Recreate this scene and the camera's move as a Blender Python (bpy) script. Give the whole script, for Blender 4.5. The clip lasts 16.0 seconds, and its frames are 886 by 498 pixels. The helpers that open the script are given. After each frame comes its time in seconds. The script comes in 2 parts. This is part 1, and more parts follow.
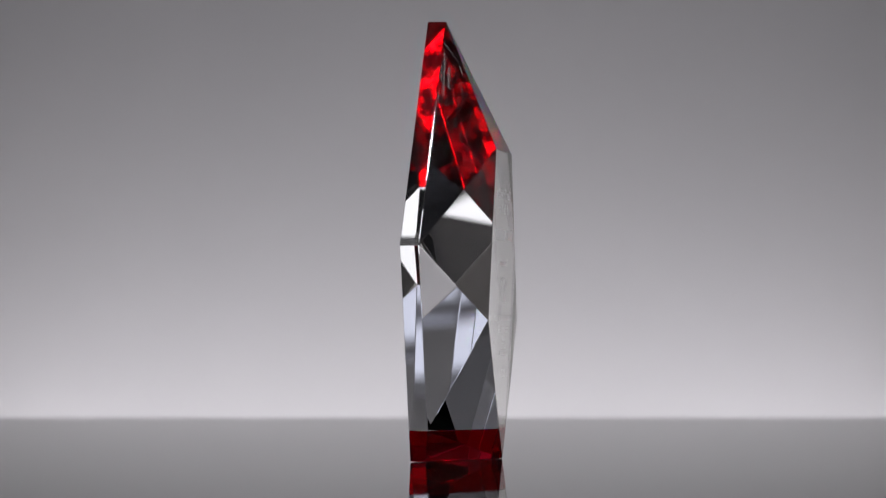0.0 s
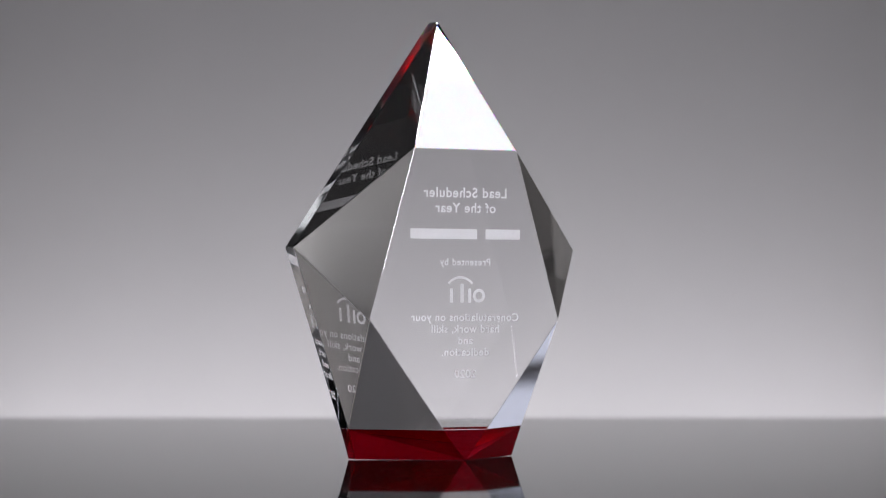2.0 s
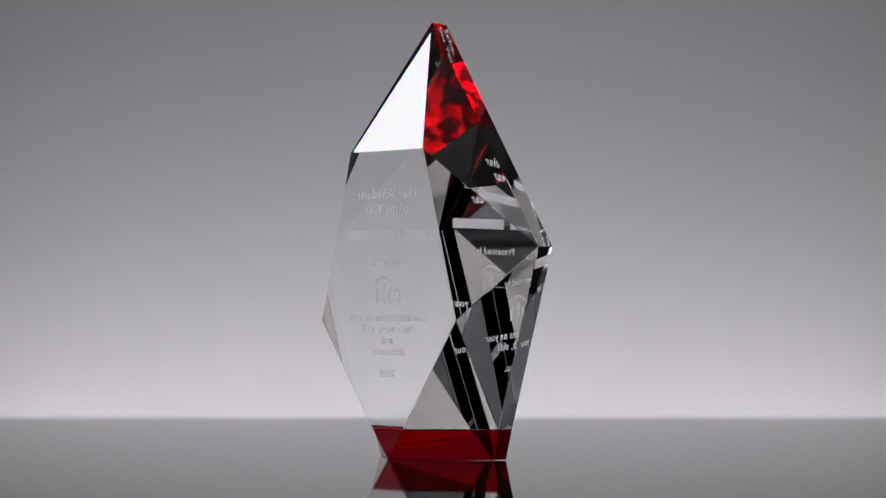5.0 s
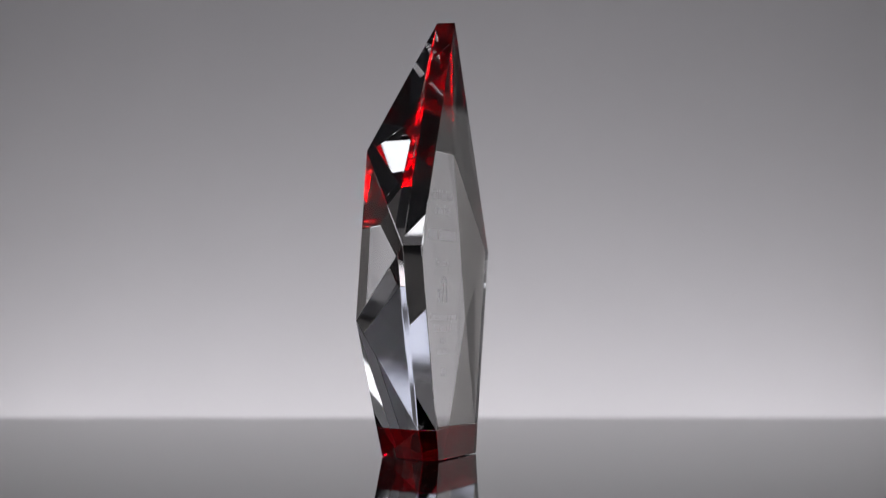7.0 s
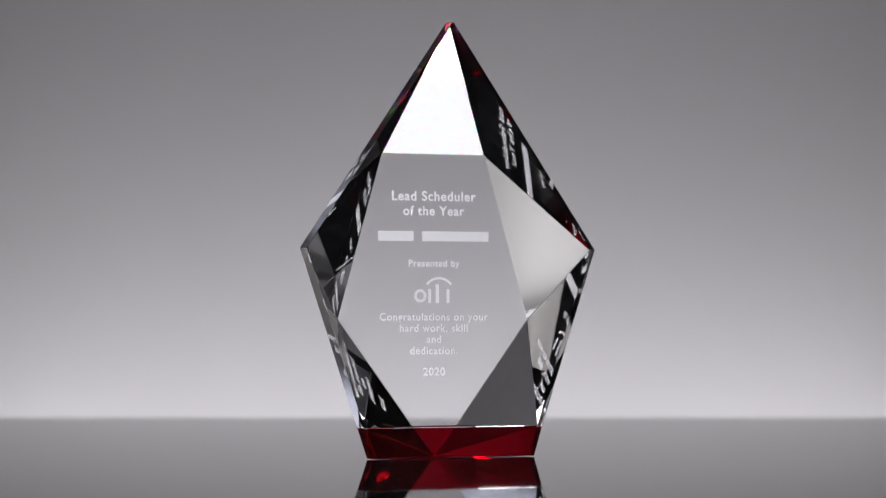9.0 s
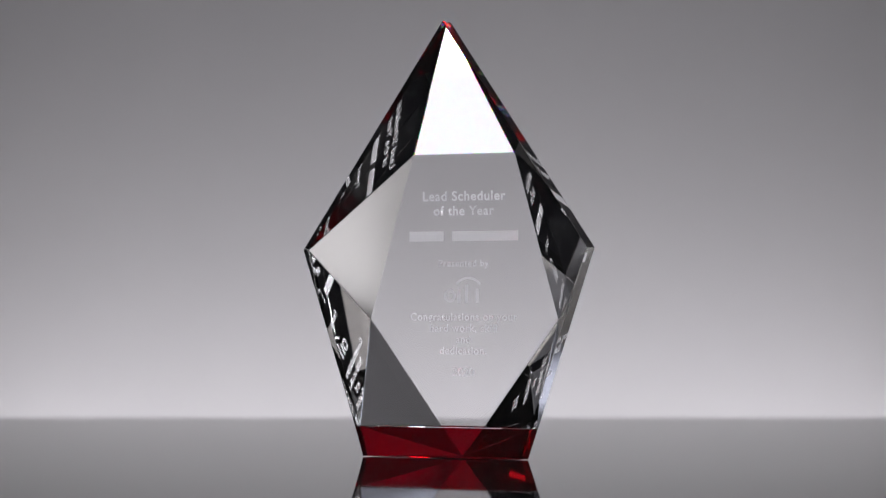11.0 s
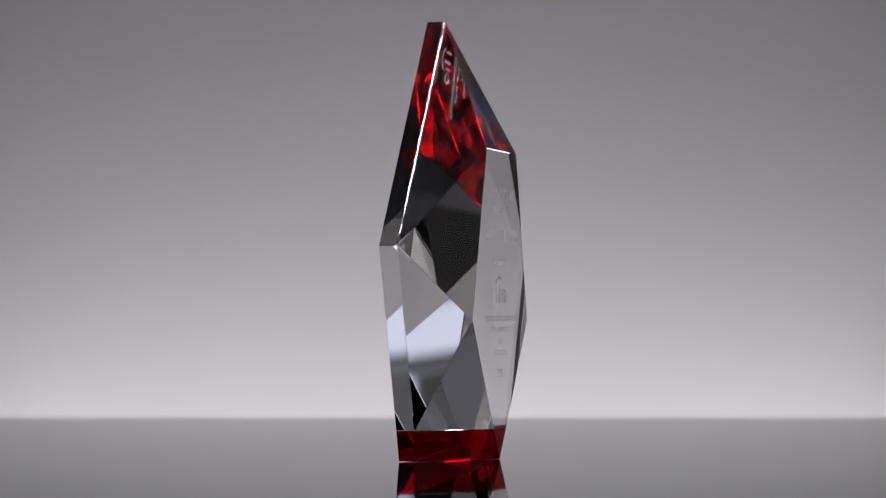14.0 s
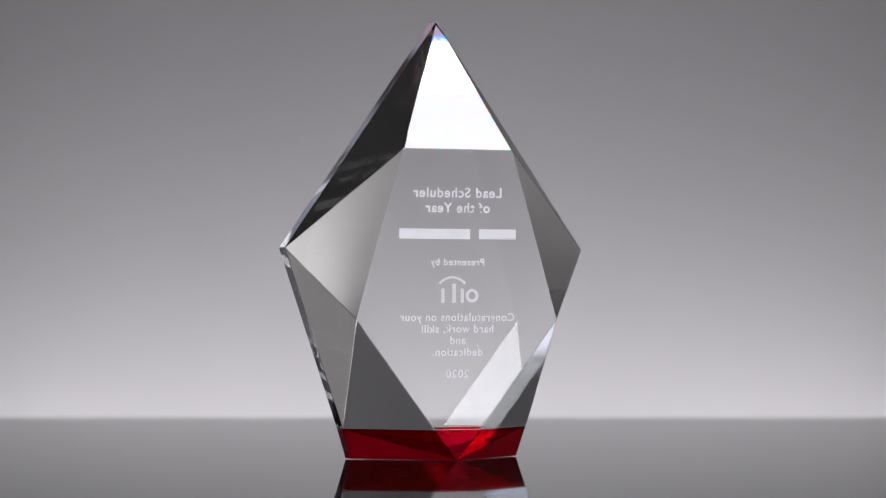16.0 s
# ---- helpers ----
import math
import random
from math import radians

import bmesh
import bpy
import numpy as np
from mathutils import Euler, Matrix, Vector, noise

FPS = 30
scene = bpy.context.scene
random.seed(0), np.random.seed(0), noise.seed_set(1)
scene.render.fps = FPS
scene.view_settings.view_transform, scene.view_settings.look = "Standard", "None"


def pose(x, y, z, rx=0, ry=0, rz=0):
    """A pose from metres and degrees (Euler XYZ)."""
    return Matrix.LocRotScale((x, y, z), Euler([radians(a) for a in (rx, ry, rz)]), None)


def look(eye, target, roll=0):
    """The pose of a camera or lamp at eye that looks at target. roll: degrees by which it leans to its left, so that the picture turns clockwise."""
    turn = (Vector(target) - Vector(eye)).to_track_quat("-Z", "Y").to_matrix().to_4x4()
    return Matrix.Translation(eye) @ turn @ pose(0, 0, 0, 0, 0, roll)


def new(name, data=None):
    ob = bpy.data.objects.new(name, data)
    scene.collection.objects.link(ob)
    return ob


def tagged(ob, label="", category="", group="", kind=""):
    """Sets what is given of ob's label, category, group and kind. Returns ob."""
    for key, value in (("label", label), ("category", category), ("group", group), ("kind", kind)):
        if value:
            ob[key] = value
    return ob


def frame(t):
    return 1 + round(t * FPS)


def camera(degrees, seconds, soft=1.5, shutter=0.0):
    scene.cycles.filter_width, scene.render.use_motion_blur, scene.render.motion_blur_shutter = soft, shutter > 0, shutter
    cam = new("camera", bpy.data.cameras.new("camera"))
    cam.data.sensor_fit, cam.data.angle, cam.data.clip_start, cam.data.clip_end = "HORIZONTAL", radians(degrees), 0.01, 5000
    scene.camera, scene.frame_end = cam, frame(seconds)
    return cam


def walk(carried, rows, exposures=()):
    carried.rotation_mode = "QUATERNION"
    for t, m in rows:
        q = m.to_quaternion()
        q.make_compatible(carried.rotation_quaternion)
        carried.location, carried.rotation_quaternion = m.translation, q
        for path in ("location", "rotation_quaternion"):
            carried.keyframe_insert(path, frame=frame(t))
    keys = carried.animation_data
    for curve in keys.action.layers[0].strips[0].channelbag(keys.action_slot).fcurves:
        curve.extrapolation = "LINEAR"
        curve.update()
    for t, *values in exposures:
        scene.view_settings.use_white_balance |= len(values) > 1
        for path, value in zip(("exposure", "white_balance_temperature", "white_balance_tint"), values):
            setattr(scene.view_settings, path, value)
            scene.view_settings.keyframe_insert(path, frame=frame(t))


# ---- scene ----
# ---- camera ----
cam = camera(16.65, 16.0, soft=1.15)
EYE = pose(0.00090627, -1.6, 0.077148, 90 + 1.1834)
cam.data.dof.use_dof, cam.data.dof.focus_distance, cam.data.dof.aperture_fstop = True, 1.57, 9.5
walk(cam, [(0.0, EYE), (16.0, EYE)])

# ---- light ----
world = bpy.data.worlds.new("world")
scene.world = world
world.use_nodes = True
world.node_tree.nodes["Background"].inputs["Color"].default_value = (0.012, 0.012, 0.014, 1)
world.node_tree.nodes["Background"].inputs["Strength"].default_value = 1.0
scene.view_settings.exposure = -0.46


# ---- materials ----
def material(name):
    m = bpy.data.materials.new(name)
    m.use_nodes = True
    return m, m.node_tree.nodes, m.node_tree.links, m.node_tree.nodes["Principled BSDF"]


def noise_to(nodes, links, scale, detail=4.0, rough=0.6):
    co = nodes.new("ShaderNodeTexCoord")
    n = nodes.new("ShaderNodeTexNoise")
    n.inputs["Scale"].default_value, n.inputs["Detail"].default_value, n.inputs["Roughness"].default_value = scale, detail, rough
    links.new(co.outputs["Object"], n.inputs["Vector"])
    return n.outputs["Fac"]


def spread(nodes, links, fac, low, high):
    r = nodes.new("ShaderNodeMapRange")
    r.inputs["To Min"].default_value, r.inputs["To Max"].default_value = low, high
    links.new(fac, r.inputs["Value"])
    return r.outputs["Result"]


def surface(name, colour, rough, metal=0.0, scale=40.0, vary=0.15, bump=0.0, bump_scale=400.0, contrast=1.0):
    m, nodes, links, p = material(name)
    p.inputs["Metallic"].default_value = metal
    fac = noise_to(nodes, links, scale)
    if contrast != 1.0:
        fac = spread(nodes, links, fac, 0.3 - 0.5 * contrast, 0.3 + 0.5 * contrast)
    mix = nodes.new("ShaderNodeMix")
    mix.data_type = "RGBA"
    mix.inputs[6].default_value = (*[c * (1 - vary) for c in colour], 1)
    mix.inputs[7].default_value = (*[min(1, c * (1 + vary)) for c in colour], 1)
    links.new(fac, mix.inputs[0])
    links.new(mix.outputs[2], p.inputs["Base Color"])
    links.new(spread(nodes, links, noise_to(nodes, links, scale * 3.1), rough * 0.85, rough * 1.15), p.inputs["Roughness"])
    if bump:
        b = nodes.new("ShaderNodeBump")
        b.inputs["Strength"].default_value, b.inputs["Distance"].default_value = bump, 0.001
        links.new(noise_to(nodes, links, bump_scale), b.inputs["Height"])
        links.new(b.outputs["Normal"], p.inputs["Normal"])
    return m


def clear_glass(name, colour, ior, rough=0.0):
    m, nodes, links, p = material(name)
    p.inputs["Base Color"].default_value = (*colour, 1)
    p.inputs["Transmission Weight"].default_value = 1.0
    p.inputs["IOR"].default_value = ior
    p.inputs["Roughness"].default_value = rough
    return m


def dispersing_glass(name, colour, ior, spread_ior):
    """Clear glass that bends blue a little more than red."""
    m, nodes, links, p = material(name)
    last = None
    for k in range(3):
        g = nodes.new("ShaderNodeBsdfGlass")
        g.inputs["Color"].default_value = (*[colour[c] if c == k else 0.0 for c in range(3)], 1)
        g.inputs["IOR"].default_value = ior + spread_ior * (k - 1)
        g.inputs["Roughness"].default_value = 0.0
        if last is None:
            last = g.outputs["BSDF"]
        else:
            a = nodes.new("ShaderNodeAddShader")
            links.new(last, a.inputs[0])
            links.new(g.outputs["BSDF"], a.inputs[1])
            last = a.outputs["Shader"]
    links.new(last, nodes["Material Output"].inputs["Surface"])
    return m


def cloudy_glass(name, colour, ior, cloud):
    """Dyed glass that also scatters a little of its light."""
    m = clear_glass(name, colour, ior)
    nodes, links, out = m.node_tree.nodes, m.node_tree.links, m.node_tree.nodes["Material Output"]
    d, mix = nodes.new("ShaderNodeBsdfTranslucent"), nodes.new("ShaderNodeMixShader")
    d.inputs["Color"].default_value = (colour[0] * 1.3, colour[1], colour[2], 1)
    links.new(spread(nodes, links, noise_to(nodes, links, 90.0), cloud * 0.5, cloud * 1.5), mix.inputs["Fac"])
    links.new(nodes["Principled BSDF"].outputs["BSDF"], mix.inputs[1])
    links.new(d.outputs["BSDF"], mix.inputs[2])
    links.new(mix.outputs["Shader"], out.inputs["Surface"])
    return m


def tinted_joint(name, colour):
    """Cemented joint inside the glass: no bending of light, only the red dye."""
    m, nodes, links, p = material(name)
    t = nodes.new("ShaderNodeBsdfTransparent")
    t.inputs["Color"].default_value = (*colour, 1)
    links.new(t.outputs["BSDF"], nodes["Material Output"].inputs["Surface"])
    return m


def frosted(name):
    """Sand-blasted glass: a white matt sheen, brightest face on, with a little light let through."""
    m, nodes, links, p = material(name)
    kinds = [nodes.new("ShaderNodeBsdf" + k) for k in ("Anisotropic", "Diffuse", "Translucent")]
    for n in kinds:
        n.inputs["Color"].default_value = (0.93, 0.93, 0.96, 1)
    kinds[0].inputs["Roughness"].default_value = 0.54
    two, mix = nodes.new("ShaderNodeMixShader"), nodes.new("ShaderNodeMixShader")
    two.inputs["Fac"].default_value, mix.inputs["Fac"].default_value = 0.32, 0.22
    links.new(kinds[0].outputs["BSDF"], two.inputs[1])
    links.new(kinds[1].outputs["BSDF"], two.inputs[2])
    links.new(two.outputs["Shader"], mix.inputs[1])
    links.new(kinds[2].outputs["BSDF"], mix.inputs[2])
    see = nodes.new("ShaderNodeBsdfTransparent")
    grain = nodes.new("ShaderNodeMixShader")
    links.new(spread(nodes, links, noise_to(nodes, links, 2500.0), 0.65, 0.95), grain.inputs["Fac"])
    links.new(see.outputs["BSDF"], grain.inputs[1])
    links.new(mix.outputs["Shader"], grain.inputs[2])
    links.new(grain.outputs["Shader"], nodes["Material Output"].inputs["Surface"])
    return m


def rippled_pane(name):
    """Frosted window glass with a hammered relief."""
    m = clear_glass(name, (0.9, 0.93, 0.95), 1.45, 0.25)
    nodes, links = m.node_tree.nodes, m.node_tree.links
    b = nodes.new("ShaderNodeBump")
    b.inputs["Strength"].default_value, b.inputs["Distance"].default_value = 0.5, 0.01
    links.new(noise_to(nodes, links, 45.0), b.inputs["Height"])
    links.new(b.outputs["Normal"], nodes["Principled BSDF"].inputs["Normal"])
    return m


def glow(name, colour, strength):
    m, nodes, links, p = material(name)
    e = nodes.new("ShaderNodeEmission")
    e.inputs["Color"].default_value, e.inputs["Strength"].default_value = (*colour, 1), strength
    links.new(e.outputs["Emission"], nodes["Material Output"].inputs["Surface"])
    return m


CRYSTAL = clear_glass("crystal", (0.985, 0.985, 0.99), 1.52)
PRISM = dispersing_glass("crystal_prism_facet", (0.985, 0.985, 0.99), 1.52, 0.0035)
RED = cloudy_glass("red_crystal", (0.29, 0.0006, 0.009), 1.52, 0.05)
JOINT = tinted_joint("red_joint", (0.72, 0.004, 0.036))
# metal underside added to the foot; its mottle paints red and black reflections
RED_REFLECTION_MOTTLE = surface("red_reflection_mottle", (0.50, 0.001, 0.026), 0.17, metal=0.9, scale=75, vary=0.97, contrast=7.0)
WHITE_BOARD = surface("white_board", (0.70, 0.67, 0.64), 0.7, scale=5, vary=0.04)
FROST = frosted("frosted_engraving")
ACRYLIC = surface("black_acrylic", (0.0015, 0.0015, 0.0018), 0.03, scale=30)
ACRYLIC.node_tree.nodes["Principled BSDF"].inputs["IOR"].default_value = 1.13
GREY_BOARD = surface("grey_board", (0.46, 0.445, 0.43), 0.8, scale=5, vary=0.06)
PAPER = surface("grey_paper", (0.394, 0.381, 0.389), 0.9, scale=6, vary=0.03)
WALL_PAINT = surface("pale_wall_paint", (0.80, 0.79, 0.81), 0.8, scale=5, vary=0.05)
CEILING_PAINT = surface("pale_ceiling_paint", (0.66, 0.65, 0.66), 0.8, scale=5, vary=0.05)
BLACK_CLOTH = surface("black_cloth", (0.012, 0.012, 0.013), 0.9, scale=20)
DARK_FLOOR = surface("dark_floor", (0.011, 0.011, 0.012), 0.9, scale=8)
STRIP_LIT = glow("lit_strip_diffuser", (0.98, 0.975, 1.015), 5.1)
PAPER_GLOW = glow("lit_tray_diffuser", (0.98, 0.975, 1.015), 1.55)
OVERHEAD_LIT = glow("lit_overhead_diffuser", (1.0, 0.96, 0.99), 150.0)
SIDE_LIT = glow("lit_side_diffuser", (0.94, 0.96, 1.0), 15.0)
CARD_LIT = glow("lit_card_diffuser", (0.94, 0.96, 1.0), 2.0)
DAYLIGHT = glow("overcast_daylight", (0.94, 0.94, 1.12), 1.2)
FROSTED_PANE = rippled_pane("frosted_pane")
FRONT_LIT = glow("lit_front_diffuser", (0.94, 0.96, 1.0), 42.0)


# ---- building ----
def part(name, bm, mat, parent=None, label=""):
    me = bpy.data.meshes.new(name)
    bm.normal_update()
    bm.to_mesh(me)
    bm.free()
    for m in (mat if isinstance(mat, (list, tuple)) else [mat]):
        me.materials.append(m)
    ob = new(name, me)
    if parent:
        ob.parent = parent
    if label:
        tagged(ob, label)
    return ob


def box(x0, x1, y0, y1, z0, z1, bevel=0.0, segments=2, bm=None):
    b = bmesh.new()
    bmesh.ops.create_cube(b, size=1)
    bmesh.ops.scale(b, vec=(x1 - x0, y1 - y0, z1 - z0), verts=b.verts)
    bmesh.ops.translate(b, vec=((x0 + x1) / 2, (y0 + y1) / 2, (z0 + z1) / 2), verts=b.verts)
    if bevel:
        bmesh.ops.bevel(b, geom=b.edges[:], offset=bevel, segments=segments, profile=0.5, affect="EDGES")
    if bm is None:
        return b
    me = bpy.data.meshes.new("tmp")
    b.to_mesh(me)
    bm.from_mesh(me)
    bpy.data.meshes.remove(me)
    b.free()
    return bm


# ---- the studio ----
FLOOR_Z = -0.75
BACK_Y = 2.3


def studio():
    tagged(part("floor", box(-2.6, 2.6, -3.0, 3.2, FLOOR_Z - 0.1, FLOOR_Z), DARK_FLOOR), "black matte studio floor covering", "floor", kind="structure")
    tagged(part("ceiling", box(-2.6, 2.6, -3.0, 3.2, 2.0, 2.1), CEILING_PAINT), "matte pale studio ceiling", "ceiling", kind="structure")
    for name, b, m, text in (
        ("wall_west", (-2.7, -2.6, -3.0, 3.2), WALL_PAINT, "pale painted studio wall"),
        ("wall_east", (2.6, 2.7, -3.0, 3.2), WALL_PAINT, "pale painted studio wall"),
        ("wall_south", (-2.7, 2.7, -3.1, -3.0), BLACK_CLOTH, "black-draped studio wall"),
    ):
        tagged(part(name, box(*b, FLOOR_Z - 0.1, 2.1), m), text, "wall", kind="structure")


def north_wall():
    """Wall behind the backdrop with an assumed, unseen long high window of frosted panes."""
    x0, x1, z0, z1 = -2.48, 2.48, 1.15, 1.75
    bm = bmesh.new()
    for b in ((-2.7, 2.7, FLOOR_Z - 0.1, z0), (-2.7, 2.7, z1, 2.1), (-2.7, x0, z0, z1), (x1, 2.7, z0, z1)):
        box(b[0], b[1], 3.2, 3.32, b[2], b[3], bm=bm)
    tagged(part("wall_north", bm, WALL_PAINT), "pale painted studio wall with an assumed high window", "wall", kind="structure")
    # unseen window: its size and bluish glow are set to brighten the crystal's facets
    w = tagged(new("window_1"), "long high window with small frosted panes in daylight", "window", kind="structure")
    columns, rows, bar = 16, 4, 0.014
    across, up = (x1 - x0) / columns, (z1 - z0) / rows
    bm = bmesh.new()
    for i in range(columns + 1):
        x = x0 + across * i
        box(max(x0, x - bar), min(x1, x + bar), 3.22, 3.28, z0, z1, bm=bm)
    for k in range(rows + 1):
        z = z0 + up * k
        box(x0, x1, 3.225, 3.275, max(z0, z - bar), min(z1, z + bar), bm=bm)
    part("window_frame", bm, WALL_PAINT, w)
    for i in range(columns):
        for k in range(rows):
            p = part("pane", box(x0 + across * i + bar, x0 + across * (i + 1) - bar, 3.245, 3.25, z0 + up * k + bar, z0 + up * (k + 1) - bar), FROSTED_PANE, w)
            p.visible_shadow = False
    tagged(part("sky_backdrop", box(x0 - 0.3, x1 + 0.3, 3.6, 3.62, z0 - 0.3, z1 + 0.3), DAYLIGHT), "plain overcast daylight outside the window", "sky", kind="structure")


def backdrop():
    """Paper sweep: hangs upright and curves forward on to the floor."""
    bm = bmesh.new()
    prof = [(BACK_Y, 0.92)] + [(BACK_Y, 0.92 - 0.0635 * i) for i in range(1, 21)]
    r = 0.35
    prof += [(BACK_Y - r + r * math.cos(a), FLOOR_Z + 0.01 + r - r * math.sin(a)) for a in [i * math.pi / 2 / 12 for i in range(0, 13)]]
    prof += [(BACK_Y - 0.7, FLOOR_Z + 0.01)]
    half, n = 1.45, len(prof)
    near = [(y - 0.002 if i < 24 else y, z + (0.002 if i >= 24 else 0)) for i, (y, z) in enumerate(prof)]
    loop = near + prof[::-1]
    sides = [[bm.verts.new((x, y, z)) for y, z in loop] for x in (-half, half)]
    for i in range(2 * n):
        j = (i + 1) % (2 * n)
        bm.faces.new((sides[0][i], sides[0][j], sides[1][j], sides[1][i]))
    for side in sides:
        for i in range(n - 1):
            bm.faces.new((side[i], side[i + 1], side[2 * n - 2 - i], side[2 * n - 1 - i]))
    bmesh.ops.recalc_face_normals(bm, faces=bm.faces[:])
    tagged(part("backdrop", bm, PAPER), "plain grey paper backdrop sweep hanging behind the table", "backdrop", kind="structure")


def table():
    t = tagged(new("display_table"), "glossy black acrylic display table with a polished top", "table")
    part("tabletop", box(-0.69, 0.69, -0.50, 0.60, -0.03, 0.0, 0.002, 3), ACRYLIC, t)
    for x in (-0.63, 0.63):
        for y in (-0.45, 0.55):
            part("leg", box(x - 0.025, x + 0.025, y - 0.025, y + 0.025, FLOOR_Z, -0.03, 0.003), ACRYLIC, t)


def panel_lamp(name, label, wide, deep, mat, m, housing=0.12):
    """A box lamp with a framed diffuser facing along its own +z."""
    t = tagged(new(name), label, "softbox")
    part("housing", box(-wide / 2 - 0.015, wide / 2 + 0.015, -deep / 2 - 0.015, deep / 2 + 0.015, -housing, -0.006, 0.004), BLACK_CLOTH, t)
    part("diffuser", box(-wide / 2, wide / 2, -deep / 2, deep / 2, -0.006, 0.0), mat, t)
    t.matrix_basis = m
    return t


def stand(t, foot):
    """A straight pole from the lamp's back down to the floor, in the lamp's own space."""
    bm = bmesh.new()
    inv = t.matrix_basis.inverted()
    a, b = Vector((0, 0, -0.11)), inv @ Vector(foot)
    bmesh.ops.create_cone(bm, cap_ends=True, segments=12, radius1=0.014, radius2=0.014, depth=(b - a).length)
    bmesh.ops.transform(bm, matrix=Matrix.Translation((a + b) / 2) @ (b - a).to_track_quat("Z", "Y").to_matrix().to_4x4(), verts=bm.verts)
    part("pole", bm, BLACK_CLOTH, t)


def lamps():
    """Low strip behind the table, a glowing tray added for lit paper, strip lamp overhead, softboxes beside and in
    front.
    """
    strip = panel_lamp("strip_softbox", "wide low softbox lying lit under the backdrop", 1.32, 0.36, STRIP_LIT, pose(0, 2.10, -0.145))
    stand(strip, (0, 2.10, FLOOR_Z + 0.035))
    # glowing tray added in place of brightly lit paper behind the table
    tray = panel_lamp("paper_glow_tray", "dim square glowing panel standing in for lit paper behind the table", 0.80, 0.76, PAPER_GLOW, pose(0, 1.505, -0.137))
    stand(tray, (0, 1.505, FLOOR_Z))
    side = panel_lamp("side_softbox", "small bright softbox lit beside the table", 0.17, 0.13, SIDE_LIT, look((1.52, -0.48, 0.375), (3.04, -0.96, 0.72)))
    stand(side, (1.75, -0.55, FLOOR_Z))
    card = panel_lamp("card_softbox", "soft dim square lamp lit high beside the table", 0.22, 0.22, CARD_LIT, look((1.35, 0.17, 0.90), (2.7, 0.34, 1.75)))
    stand(card, (1.55, 0.19, FLOOR_Z))
    front = panel_lamp("front_softbox", "small square softbox lit in front of the table", 0.34, 0.34, FRONT_LIT, look((0.70, -1.95, 0.66), (1.4, -3.9, 1.22)))
    stand(front, (0.80, -2.1, FLOOR_Z))
    over = tagged(new("overhead_lamp"), "round overhead lamp with glowing rings hung from the ceiling", "lamp")
    bm = bmesh.new()
    bmesh.ops.create_cone(bm, cap_ends=True, segments=48, radius1=0.15, radius2=0.12, depth=0.08)
    bmesh.ops.translate(bm, vec=(0, 0, 0.05), verts=bm.verts)
    part("housing", bm, BLACK_CLOTH, over)
    for r0, r1 in ((0.0, 0.66), (0.715, 0.785), (0.87, 1.0)):
        bm = bmesh.new()
        n = 48
        rings = [[bm.verts.new((0.126 * r * math.cos(2 * math.pi * i / n), 0.126 * r * math.sin(2 * math.pi * i / n), 0.004)) for i in range(n)] for r in (r0, r1) if r > 0]
        if len(rings) == 1:
            bm.faces.new(rings[0][::-1])
        else:
            for i in range(n):
                bm.faces.new((rings[0][i], rings[0][(i + 1) % n], rings[1][(i + 1) % n], rings[1][i])[::-1])
        part("diffuser", bm, OVERHEAD_LIT, over)
    part("rod", box(-0.01, 0.01, -0.01, 0.01, 0.09, 1.0), BLACK_CLOTH, over)
    over.matrix_basis = pose(0.005, -0.333, 1.0)


def added_reflectors():
    """Unseen low boards on short legs, added to lighten the crystal's facets: grey ones beside the award, pale ones
    opening outwards towards the backdrop.
    """
    for side in (-1, 1):
        t = tagged(new("reflector_board"), "pale foam reflector board standing beside the backdrop", "board", group="reflector boards")
        part("board", box(-0.01, 0.01, -0.80, 0.80, 0.55, 1.25, 0.002), WHITE_BOARD, t)
        for y in (-0.6, 0.6):
            part("leg", box(-0.01, 0.01, y - 0.015, y + 0.015, 0, 0.55), BLACK_CLOTH, t)
        t.matrix_basis = pose(side * 0.97, 1.45, FLOOR_Z, 0, 0, -side * 13.0)
        t = tagged(new("reflector_board"), "mid grey unseen reflector board added beside the table", "board", group="reflector boards")
        part("board", box(-0.01, 0.01, -0.36, 0.36, 0.77, 1.27, 0.002), GREY_BOARD, t)
        for y in (-0.25, 0.25):
            part("leg", box(-0.01, 0.01, y - 0.015, y + 0.015, 0, 0.77), BLACK_CLOTH, t)
        t.matrix_basis = pose(side * 0.72, 0.24, FLOOR_Z)
        t = tagged(new("reflector_board"), "small grey unseen reflector board added at the end of the strip softbox", "board", group="reflector boards")
        part("board", box(-0.008, 0.008, -0.46, 0.46, 0.55, 1.05, 0.002), GREY_BOARD, t)
        for y in (-0.35, 0.35):
            part("leg", box(-0.008, 0.008, y - 0.015, y + 0.015, 0, 0.55), BLACK_CLOTH, t)
        t.matrix_basis = pose(side * 0.705, 1.825, FLOOR_Z)


# ---- the award ----
TOP = 0.23
RIM = 0.0096663
DEPTH = 0.041162
WIDE, Z_WIDE = 0.083908, 0.10991
HALF_T, Z_T = 0.030073, 0.16104
HALF_S, Z_S = 0.05569, 0.072603
HALF_J, Z_J = 0.012767, 0.015851
HALF_E = 0.051759
HALF_F = 0.046872


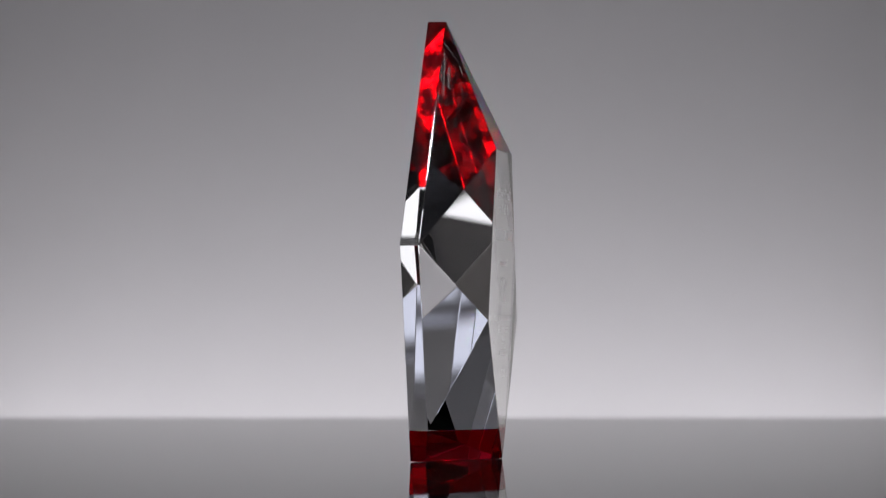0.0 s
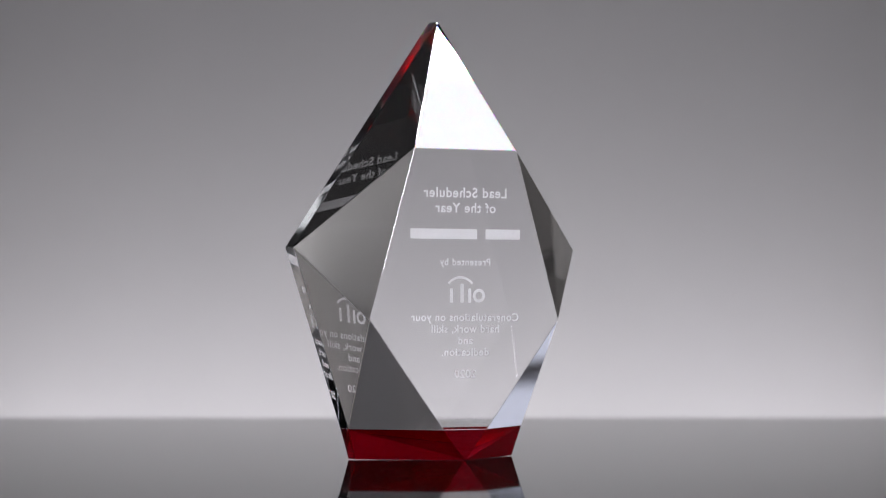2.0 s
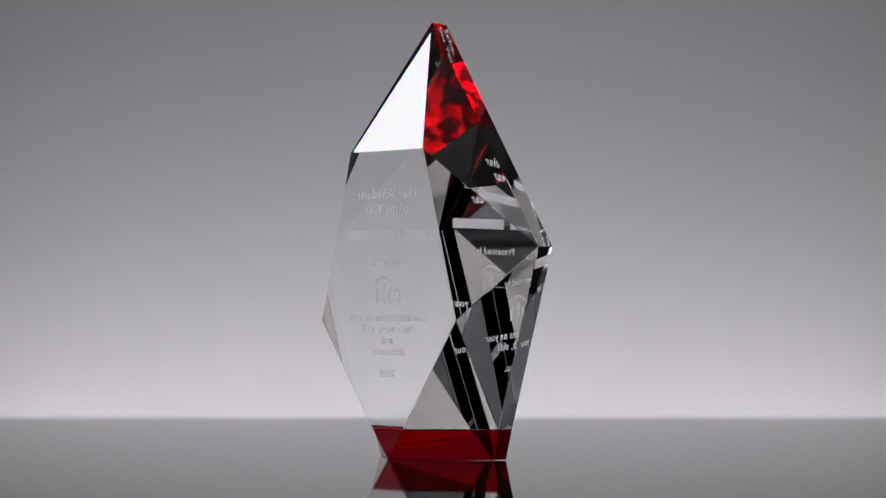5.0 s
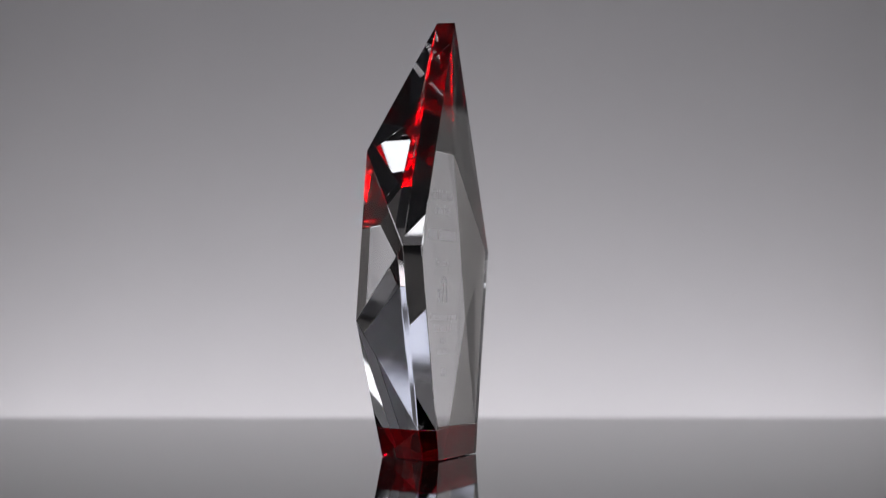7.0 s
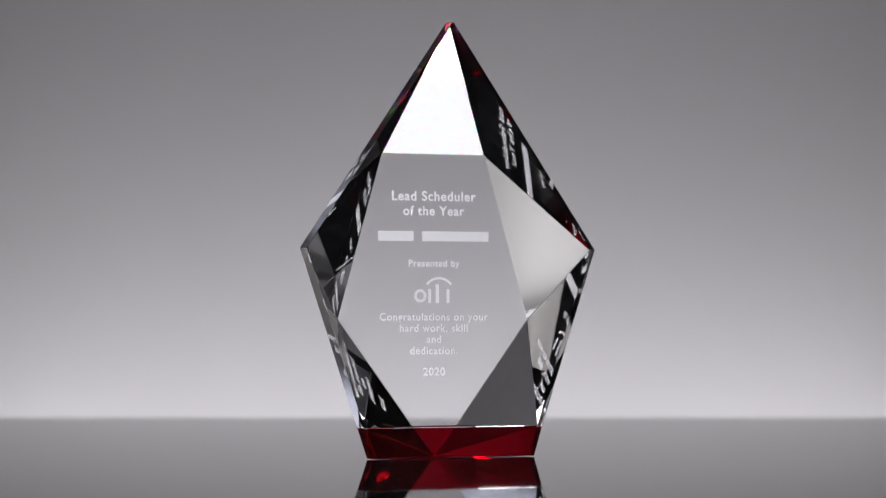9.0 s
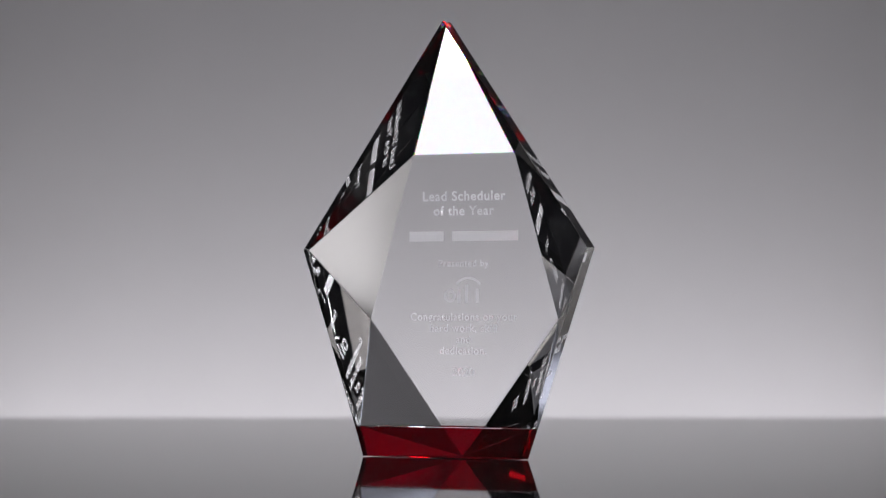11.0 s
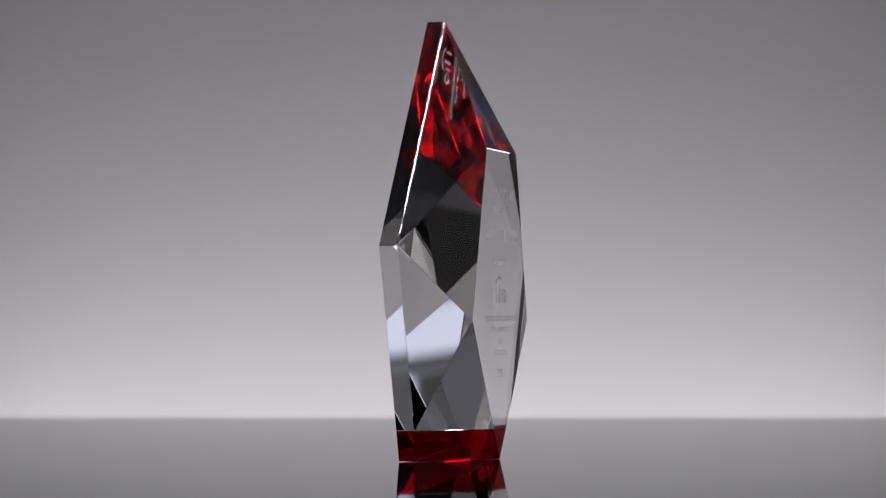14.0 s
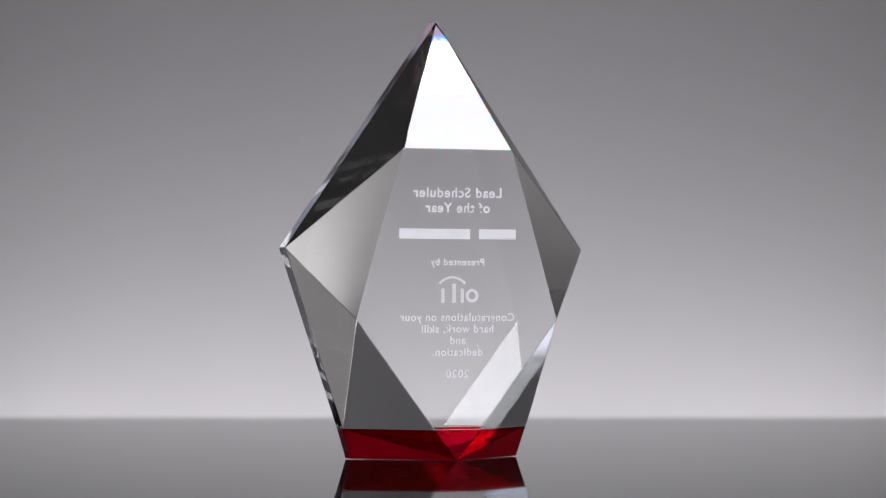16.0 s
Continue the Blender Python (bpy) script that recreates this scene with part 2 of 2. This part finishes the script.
def crystal(upper):
    """One half of the cut block: the clear upper piece, or the red foot."""
    bm = bmesh.new()
    v = {}

    def at(name, x, y, z):
        v[name] = bm.verts.new((x, y, z))

    for s, n in ((1, "r"), (-1, "l")):
        at("ef" + n, s * HALF_E, 0, Z_J), at("er" + n, s * HALF_E, RIM, Z_J), at("b" + n, s * HALF_J, DEPTH, Z_J)
    if upper:
        at("af", 0, 0, TOP), at("ar", 0, RIM, TOP)
        for s, n in ((1, "r"), (-1, "l")):
            at("cf" + n, s * WIDE, 0, Z_WIDE), at("cr" + n, s * WIDE, RIM, Z_WIDE)
            at("t" + n, s * HALF_T, DEPTH, Z_T), at("s" + n, s * HALF_S, DEPTH, Z_S)
        faces = ["af cfl efl efr cfr", "tl tr sr br bl sl", "ar tr tl"]
        for n in "rl":
            faces += [f"af ar cr{n} cf{n}", f"cf{n} cr{n} er{n} ef{n}", f"ar t{n} cr{n}", f"t{n} s{n} cr{n}", f"cr{n} s{n} er{n}", f"s{n} b{n} er{n}"]
        faces += ["efl erl bl br err efr"]
    else:
        at("m", 0, DEPTH, 0)
        for s, n in ((1, "r"), (-1, "l")):
            at("ff" + n, s * HALF_F, 0, 0), at("fr" + n, s * HALF_F, RIM * 0.85, 0)
        faces = ["efl efr ffr ffl", "bl br m", "ffl ffr frr m frl", "efl erl bl br err efr"]
        for n in "rl":
            faces += [f"ef{n} er{n} fr{n} ff{n}", f"er{n} b{n} m", f"er{n} m fr{n}"]
    for f in faces:
        bm.faces.new([v[k] for k in f.split()])
    bmesh.ops.recalc_face_normals(bm, faces=bm.faces[:])
    bmesh.ops.bevel(bm, geom=bm.edges[:], offset=0.00024, segments=1, profile=0.5, affect="EDGES")
    bm.normal_update()
    joint = [f for f in bm.faces if all(abs(w.co.z - Z_J) < 1e-5 for w in f.verts)]
    if upper:
        bmesh.ops.delete(bm, geom=joint, context="FACES_ONLY")
        for f in bm.faces:
            if f.normal.z > 0.3 and f.normal.y > 0.5 and abs(f.normal.x) < 0.05:
                f.material_index = 1
    else:
        for f in joint:
            f.material_index = 1
        for f in bm.faces:
            if f.normal.z < -0.99:
                f.material_index = 2
    return bm


def lettering(name, text, size, z, parent, bold=0.0):
    """A line of text, readable through the flat face, cut into the inner side of the bevelled one."""
    cu = bpy.data.curves.new(name, "FONT")
    cu.body, cu.size, cu.align_x, cu.offset = text, size, "CENTER", bold
    cu.fill_mode, cu.space_character = "FRONT", 1.11
    ob = bpy.data.objects.new(name, cu)
    me = bpy.data.meshes.new_from_object(ob)
    bpy.data.objects.remove(ob)
    me.transform(Matrix.Translation((0, DEPTH - 0.0002, z)) @ pose(0, 0, 0, 90))
    me.materials.append(FROST)
    out = new(name, me)
    out.parent = parent
    return out


def flat_shapes(name, polys, parent):
    bm = bmesh.new()
    for poly in polys:
        bm.faces.new([bm.verts.new((x, DEPTH - 0.0002, z)) for x, z in poly])
    return part(name, bm, FROST, parent)


def rounded(x0, x1, z0, z1, r=0.0004):
    pts = []
    for cx, cz, a0 in ((x1 - r, z1 - r, 0), (x0 + r, z1 - r, 90), (x0 + r, z0 + r, 180), (x1 - r, z0 + r, 270)):
        pts += [(cx + r * math.cos(radians(a0 + k * 30)), cz + r * math.sin(radians(a0 + k * 30))) for k in range(4)]
    return pts


def arc(cx, cz, r0, r1, a0, a1, n=16):
    a = [radians(a0 + (a1 - a0) * i / n) for i in range(n + 1)]
    return [(cx + r1 * math.cos(k), cz + r1 * math.sin(k)) for k in a] + [(cx + r0 * math.cos(k), cz + r0 * math.sin(k)) for k in reversed(a)]


award = tagged(new("crystal_award"), "faceted clear crystal award with red foot on glossy black table", "award")


def build_award():
    # shadows off: lamp light passes the glass unbent, on to engraving and foot
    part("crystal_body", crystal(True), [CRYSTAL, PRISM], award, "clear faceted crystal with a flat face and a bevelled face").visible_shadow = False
    part("crystal_foot", crystal(False), [RED, JOINT, RED_REFLECTION_MOTTLE], award, "deep red transparent crystal foot").visible_shadow = False
    lettering("engraved_line", "Lead Scheduler", 0.0072, 0.1362, award, 0.00016)
    lettering("engraved_line", "of the Year", 0.0070, 0.1284, award, 0.00016)
    flat_shapes("engraved_bar", [rounded(-0.0325, -0.0118, 0.1145, 0.1198), rounded(-0.0068, 0.0325, 0.1145, 0.1198)], award)
    lettering("engraved_line", "Presented by", 0.0051, 0.1010, award, 0.0001)
    flat_shapes("engraved_emblem", [arc(-0.0080, 0.08525, 0.0020, 0.0036, 0, 180), arc(-0.0080, 0.08525, 0.0020, 0.0036, 180, 360), rounded(-0.0034, -0.0016, 0.0815, 0.0890), rounded(0.0010, 0.0030, 0.0815, 0.0915), rounded(0.0074, 0.0092, 0.0815, 0.0890), arc(0.0030, 0.0855, 0.0086, 0.0099, 40, 140)], award)
    for text, z in (("Congratulations on your", 0.0722), ("hard work, skill", 0.0662), ("and", 0.0602), ("dedication.", 0.0542), ("2020", 0.0428)):
        lettering("engraved_line", text, 0.0057 if text != "2020" else 0.0060, z, award, 0.00012)


def motions():
    rows = []
    for i in range(33):
        t = i * 0.5
        turn = 0.20788 + -26.222 * (t - 9.95)
        rows.append((t, pose(0, 0, 0.0004, 0, 0, turn) @ pose(0.0040485, -0.0080819, 0, -0.38421) @ pose(0, 0, 0, 0, -0.0087934)))
    walk(award, rows)


studio()
north_wall()
backdrop()
table()
lamps()
added_reflectors()
build_award()
motions()
